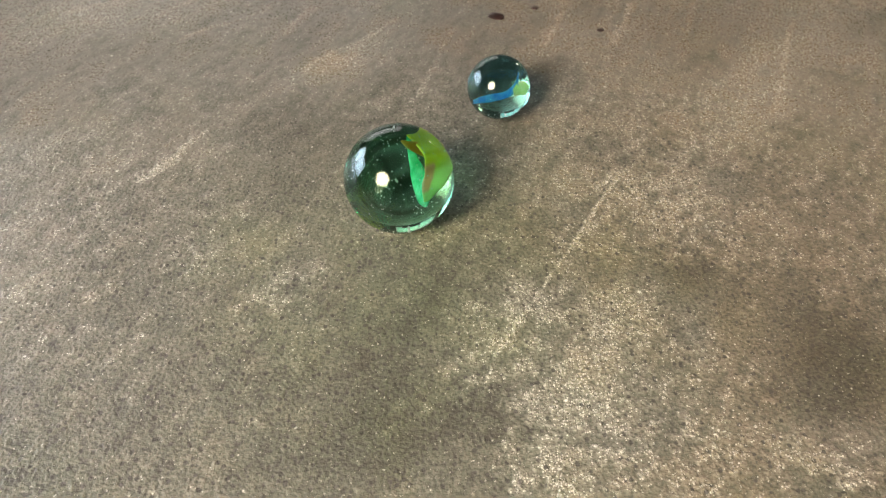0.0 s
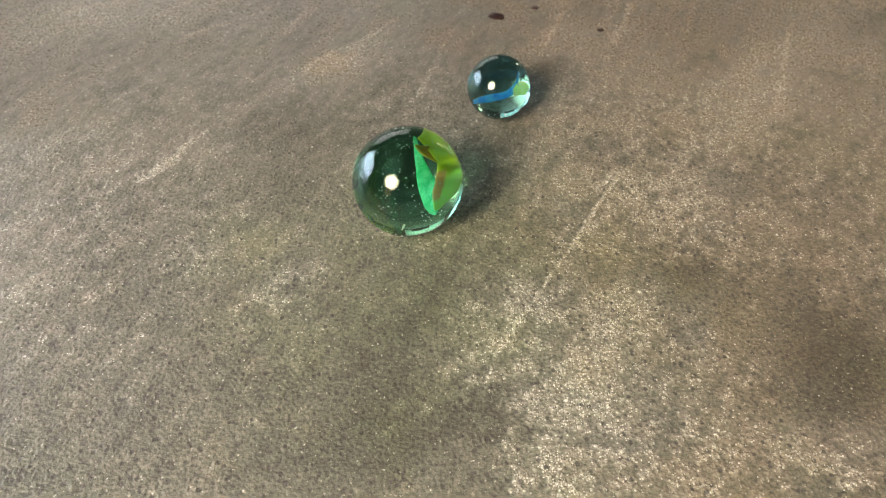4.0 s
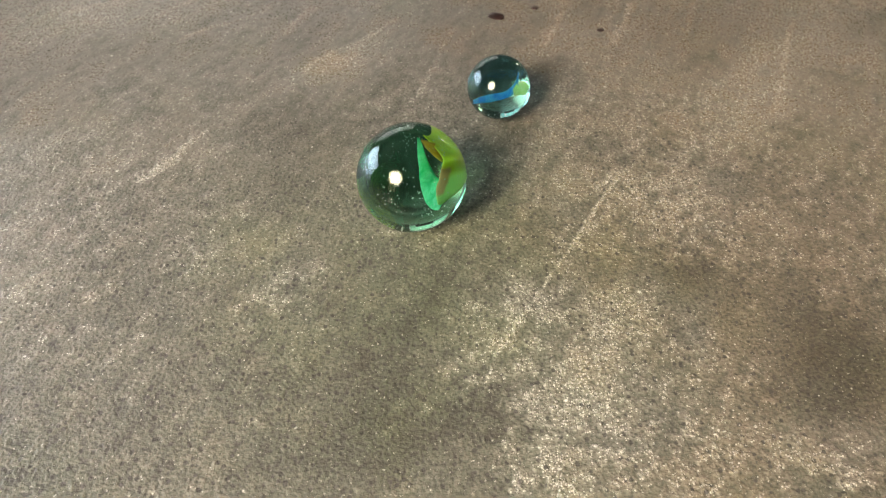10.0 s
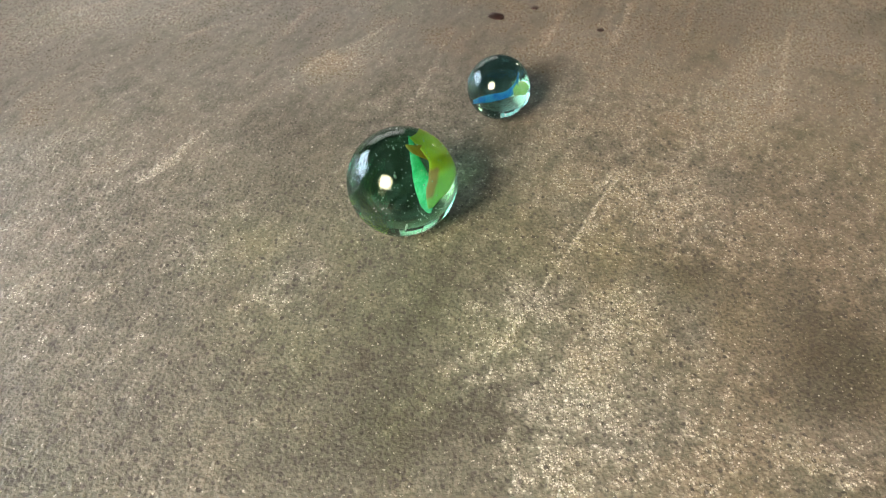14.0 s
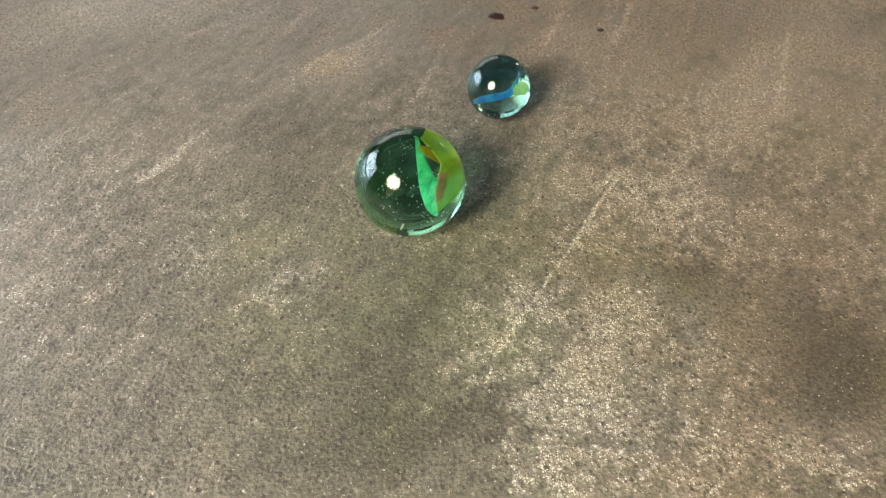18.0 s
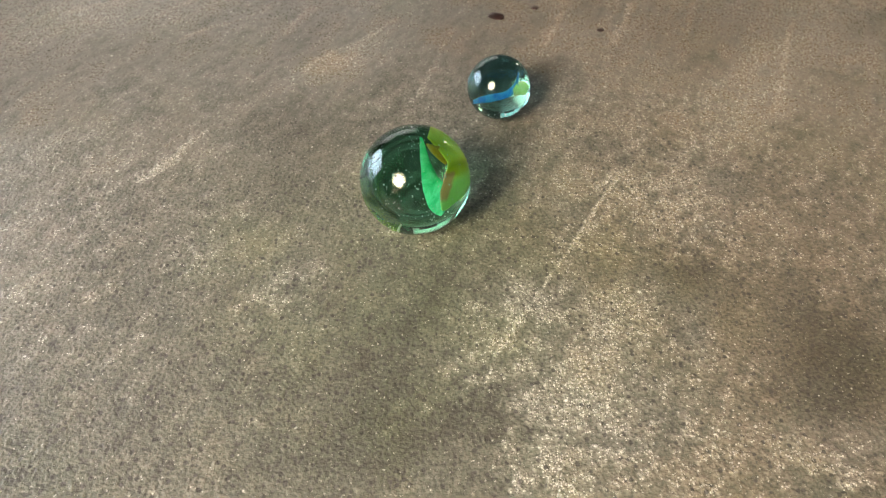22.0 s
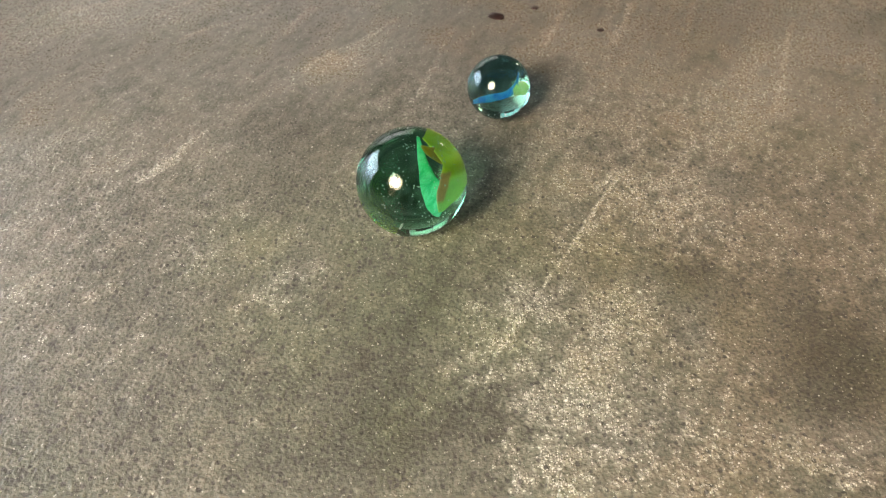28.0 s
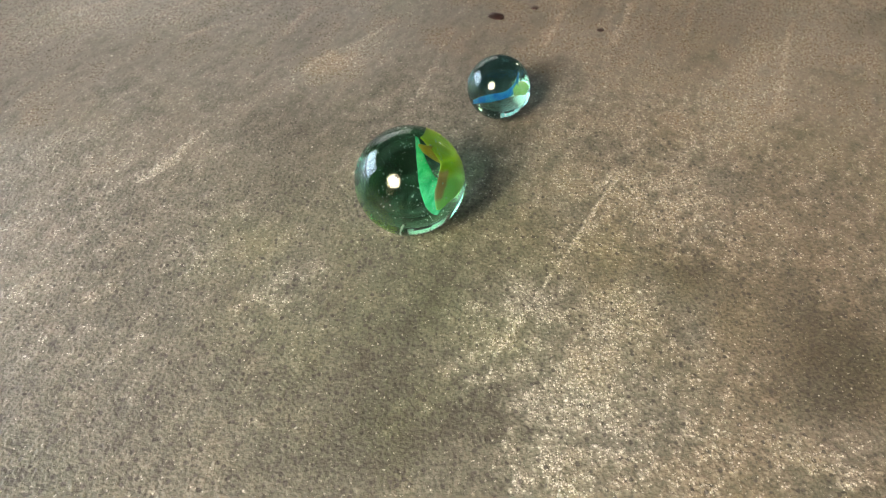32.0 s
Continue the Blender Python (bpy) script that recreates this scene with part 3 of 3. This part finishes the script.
def big_marble():
    marble = tagged(new("glass_marble"), "large green glass marble with teal and lime ribbons and tiny bubbles", "marble", "marbles on the stone")
    marble.location = BIG_AT
    part("glass_ball", ball(BIG_R), M_GREEN, marble, "clear bottle-green glass ball")
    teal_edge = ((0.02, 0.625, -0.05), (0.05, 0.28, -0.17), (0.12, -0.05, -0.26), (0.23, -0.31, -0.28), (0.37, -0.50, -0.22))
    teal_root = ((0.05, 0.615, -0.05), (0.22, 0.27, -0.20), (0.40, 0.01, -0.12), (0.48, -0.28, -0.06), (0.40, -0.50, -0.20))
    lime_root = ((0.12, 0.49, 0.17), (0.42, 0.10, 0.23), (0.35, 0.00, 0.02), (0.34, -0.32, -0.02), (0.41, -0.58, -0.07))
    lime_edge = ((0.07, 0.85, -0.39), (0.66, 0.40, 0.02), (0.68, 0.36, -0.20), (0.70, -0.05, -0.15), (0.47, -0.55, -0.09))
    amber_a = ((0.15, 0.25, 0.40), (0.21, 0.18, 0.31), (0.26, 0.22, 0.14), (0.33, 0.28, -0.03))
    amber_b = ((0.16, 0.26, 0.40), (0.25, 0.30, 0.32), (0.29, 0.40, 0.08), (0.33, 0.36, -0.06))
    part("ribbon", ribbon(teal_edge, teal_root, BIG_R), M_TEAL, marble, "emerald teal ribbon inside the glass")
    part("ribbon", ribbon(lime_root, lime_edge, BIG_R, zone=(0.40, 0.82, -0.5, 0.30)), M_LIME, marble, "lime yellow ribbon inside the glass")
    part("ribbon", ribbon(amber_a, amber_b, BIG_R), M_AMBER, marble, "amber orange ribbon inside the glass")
    tagged(part("bubbles", bubbles(230, BIG_R, 12, 0.00008, 0.00018), M_BUBBLE, marble, "tiny white bubbles in the glass"), kind="stuff")
    return marble


def small_marble():
    marble = tagged(new("glass_marble"), "small aqua glass marble with a blue and green ribbon", "marble", "marbles on the stone")
    marble.location = SMALL_AT
    part("glass_ball", ball(SMALL_R), M_CLEAR, marble, "clear pale aqua glass ball")
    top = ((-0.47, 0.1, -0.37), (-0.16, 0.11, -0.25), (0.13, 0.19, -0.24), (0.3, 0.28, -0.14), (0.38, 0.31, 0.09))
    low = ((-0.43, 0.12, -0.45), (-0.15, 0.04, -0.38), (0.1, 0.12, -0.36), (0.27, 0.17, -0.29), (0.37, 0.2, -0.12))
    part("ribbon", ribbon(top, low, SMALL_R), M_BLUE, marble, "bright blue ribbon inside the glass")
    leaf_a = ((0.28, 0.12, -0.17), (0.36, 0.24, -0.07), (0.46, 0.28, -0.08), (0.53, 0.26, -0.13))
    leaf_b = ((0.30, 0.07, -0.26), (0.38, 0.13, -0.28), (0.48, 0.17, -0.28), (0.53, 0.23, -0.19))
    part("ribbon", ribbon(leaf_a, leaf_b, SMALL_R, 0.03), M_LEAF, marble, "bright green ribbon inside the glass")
    tagged(part("bubbles", bubbles(12, SMALL_R, 9, 0.0001, 0.0002), M_BUBBLE, marble, "a few tiny bubbles in the glass"), kind="stuff")
    return marble


def drop(x, y, a, b, turn, seed, label):
    """A dried dark drop: a low dome with an uneven outline."""
    rng = random.Random(seed)
    phases = [(k, rng.uniform(0, 6.28), rng.uniform(0.03, 0.16) / k ** 0.5) for k in (1, 2, 3, 5)]
    bm = bmesh.new()
    rings = []
    for r, z in ((1.0, 0.0), (0.97, 0.00012), (0.8, 0.0003), (0.45, 0.00042)):
        ring = []
        for k in range(28):
            w = 2 * math.pi * k / 28
            s = r * (1 + sum(amp * math.sin(n * w + ph) for n, ph, amp in phases))
            ring.append(bm.verts.new((a * s * math.cos(w), b * s * math.sin(w), z)))
        rings.append(ring)
    peak = bm.verts.new((0, 0, 0.00045))
    for low, high in zip(rings, rings[1:]):
        for k in range(28):
            bm.faces.new([low[k], low[(k + 1) % 28], high[(k + 1) % 28], high[k]])
    for k in range(28):
        bm.faces.new([rings[-1][k], rings[-1][(k + 1) % 28], peak])
    bm.faces.new(rings[0][::-1])
    ob = part("dried_drop", bm, M_DROP)
    ob.matrix_world = pose(x, y, 0.0001, 0, 0, turn)
    return tagged(ob, label, "spot", "dark drops on the stone")


structure()
globe_lamp(GLOBE.x, GLOBE.y, GLOBE.z, GLOBE_R, M_GLOBE, M_BODY_GLOW, 0.11, "low bronze floor lamp with a glowing warm glass globe")
globe_lamp(1.75, 2.75, 0.56, 0.09, M_DIM, M_AMBER_BODY_GLOW, 0.2, "small bronze lamp with a warm globe over an added amber glow")
storage_chest(-0.72, 3.25)
MARBLE = big_marble()
small_marble()
drop(0.0168, 0.2003, 0.0028, 0.0020, -15, 1, "dark brown dried drop on the stone floor")
drop(0.0299, 0.2052, 0.0012, 0.0011, 0, 2, "small round dark dried drop on the stone")
drop(0.0492, 0.1926, 0.0012, 0.0010, 20, 3, "small black-green dried drop on the stone")


def motions():
    """The large marble rocks to and fro and rolls without sliding: seconds, and millimetres from its rest."""
    roll = [(0.0, -3.62, 0.44),
            (0.1, -4.05, 0.42),
            (0.2, -3.62, 1.1),
            (0.3, -2.99, 1.33),
            (0.4, -0.91, 0.66),
            (0.5, 0.36, -1.5),
            (0.6, 0.3, -2.88),
            (0.7, -0.06, -2.7),
            (0.8, -1.4, -0.25),
            (0.9, -2.53, 2.24),
            (1.0, -3.12, 2.7),
            (1.2, -3.2, 2.95),
            (1.5, -3.32, 2.98),
            (1.6, -3.42, 3.5),
            (1.7, -3.42, 3.5),
            (1.8, -3.55, 3.5),
            (1.9, -3.94, 3.31),
            (2.0, -5.09, 2.7),
            (2.1, -5.35, 2.74),
            (2.2, -3.81, 3.31),
            (2.3, -3.27, 2.93),
            (2.4, -2.05, 1.62),
            (2.5, -0.27, 0.16),
            (2.6, 1.26, -1.5),
            (2.7, 2.55, -1.68),
            (2.8, 2.56, -2.23),
            (2.9, 1.14, -1.68),
            (3.0, -0.07, -0.4),
            (3.1, -1.86, -0.23),
            (3.2, -2.44, -0.95),
            (3.3, -2.43, -1.31),
            (3.4, -2.9, -0.77),
            (3.5, -2.02, -0.4),
            (5.5, -1.08, -1.93),
            (5.6, -0.23, -2.04),
            (5.7, -0.1, -1.86),
            (5.8, 0.41, -2.04),
            (5.9, -0.88, -1.68),
            (6.0, -0.49, -1.93),
            (6.1, -0.24, -1.5),
            (6.2, -0.5, -1.5),
            (6.3, -0.87, -2.04),
            (6.4, 0.41, -2.04),
            (6.5, 0.87, -2.2),
            (6.6, 0.29, -2.4),
            (6.7, 0.04, -2.4),
            (6.8, 0.17, -2.58),
            (6.9, -0.23, -1.86),
            (7.0, -0.33, -0.83),
            (7.1, 0.18, 0.88),
            (7.2, 0.05, 0.69),
            (7.3, -0.32, -0.04),
            (7.4, -0.08, 0.88),
            (7.5, -2.1, -0.27),
            (7.6, -2.26, 0.14),
            (7.7, -0.46, 0.51),
            (7.8, 0.59, -0.04),
            (7.9, -0.57, -0.23),
            (8.0, -2.7, 0.0),
            (8.1, -1.99, -0.04),
            (8.2, -2.12, -0.04),
            (8.3, -2.27, 0.51),
            (8.4, -0.46, 0.51),
            (8.5, 0.62, 0.29),
            (8.6, -0.2, 0.51),
            (8.7, -1.88, 0.51),
            (8.8, -1.36, 0.33),
            (8.9, -0.21, 0.88),
            (9.0, -0.38, 0.84),
            (9.1, -0.79, -0.22),
            (9.2, -0.18, -1.5),
            (9.3, -0.69, -1.68),
            (9.4, 0.02, -1.68),
            (9.5, 0.85, -1.37),
            (9.6, 1.31, -2.04),
            (9.7, 0.8, -2.04),
            (9.8, 0.27, -1.5),
            (9.9, -0.47, -0.22),
            (10.0, -0.77, 0.84),
            (10.1, -0.17, 0.52),
            (10.2, -1.56, -0.4),
            (10.3, -2.72, -0.4),
            (10.4, -1.64, -0.03),
            (10.5, -0.16, 0.29),
            (10.6, 0.1, 0.15),
            (10.7, -1.76, -0.22),
            (10.8, -2.66, -0.4),
            (10.9, -2.31, -0.95),
            (11.0, -2.88, -0.54),
            (11.2, 0.24, -0.22),
            (11.4, -1.76, -0.22),
            (11.5, -1.92, 0.0),
            (11.6, -2.79, -0.22),
            (11.8, -1.06, -0.03),
            (12.0, -1.13, -0.27),
            (12.2, -2.71, -0.77),
            (12.4, -2.38, -0.77),
            (12.5, -1.9, -0.54),
            (12.6, -1.64, 0.15),
            (12.8, -2.58, -0.58),
            (13.0, -2.47, -0.83),
            (13.2, -0.27, -0.4),
            (13.4, -1.71, 0.15),
            (13.5, -2.47, -0.83),
            (13.6, -2.27, -0.4),
            (13.8, -2.33, -0.58),
            (14.0, -2.88, -0.54),
            (14.2, -2.44, -0.95),
            (14.4, -2.58, -0.77),
            (14.5, -2.31, 0.0),
            (16.5, -0.53, -0.83),
            (16.7, -2.08, -0.4),
            (16.9, -2.45, -0.77),
            (17.0, -2.45, -1.37),
            (17.2, -2.45, -0.77),
            (17.5, -0.73, -0.27),
            (17.7, -0.29, 0.33),
            (18.0, -1.12, -0.54),
            (18.2, -0.67, 0.15),
            (18.5, -0.75, 0.29),
            (18.7, -0.23, 0.52),
            (19.0, -0.75, 0.29),
            (19.2, -0.28, -0.22),
            (19.5, -1.94, 0.57),
            (19.7, -1.71, 0.15),
            (20.0, -1.72, -0.27),
            (20.2, -1.43, -0.4),
            (20.5, -0.35, -0.27),
            (20.7, -1.43, -0.4),
            (21.0, -0.74, 0.0),
            (21.2, -0.08, -0.22),
            (21.5, -0.36, 0.0),
            (21.7, -0.41, -0.22),
            (22.0, 0.04, -0.0),
            (22.2, -1.82, -0.4),
            (22.5, -0.33, -0.83),
            (22.7, -0.99, -0.22),
            (23.0, -2.49, -0.27),
            (23.2, -0.21, -0.22),
            (23.5, -1.92, 0.0),
            (23.7, -1.06, -0.03),
            (24.0, -1.91, -0.27),
            (24.2, -0.66, -0.22),
            (24.5, -0.14, -0.54),
            (24.7, -1.7, -0.03),
            (25.0, -1.52, -0.27),
            (25.2, -0.14, -0.4),
            (25.5, -0.35, -0.27),
            (27.5, -0.36, 0.0),
            (27.7, -0.4, -0.58),
            (28.0, -0.73, -0.54),
            (28.2, -0.14, -0.58),
            (28.5, -0.36, 0.0),
            (28.7, -0.27, -0.58),
            (29.0, -0.33, -0.83),
            (29.2, -0.52, -0.58),
            (29.4, -1.37, -0.22),
            (29.5, -2.1, -0.27),
            (29.7, -1.77, -0.03),
            (30.0, -2.11, -0.0),
            (30.2, -0.86, -0.22),
            (30.4, -0.15, -0.22),
            (30.5, -0.55, -0.0),
            (30.7, -0.41, -0.03),
            (31.0, -0.54, -0.27),
            (31.2, -0.15, -0.22),
            (31.5, -0.35, -0.27),
            (31.7, -0.28, -0.22),
            (31.9, -0.73, -0.22),
            (32.0, -1.13, -0.27)]
    rows = []
    for t, x, y in roll:
        step = Vector((x / 1000, y / 1000, 0))
        turn = Matrix.Identity(4)
        if step.length > 1e-7:
            turn = Matrix.Rotation(step.length / BIG_R, 4, Vector((0, 0, 1)).cross(step).normalized())
        rows.append((t, Matrix.Translation(BIG_AT + step) @ turn))
    walk(MARBLE, rows)


motions()
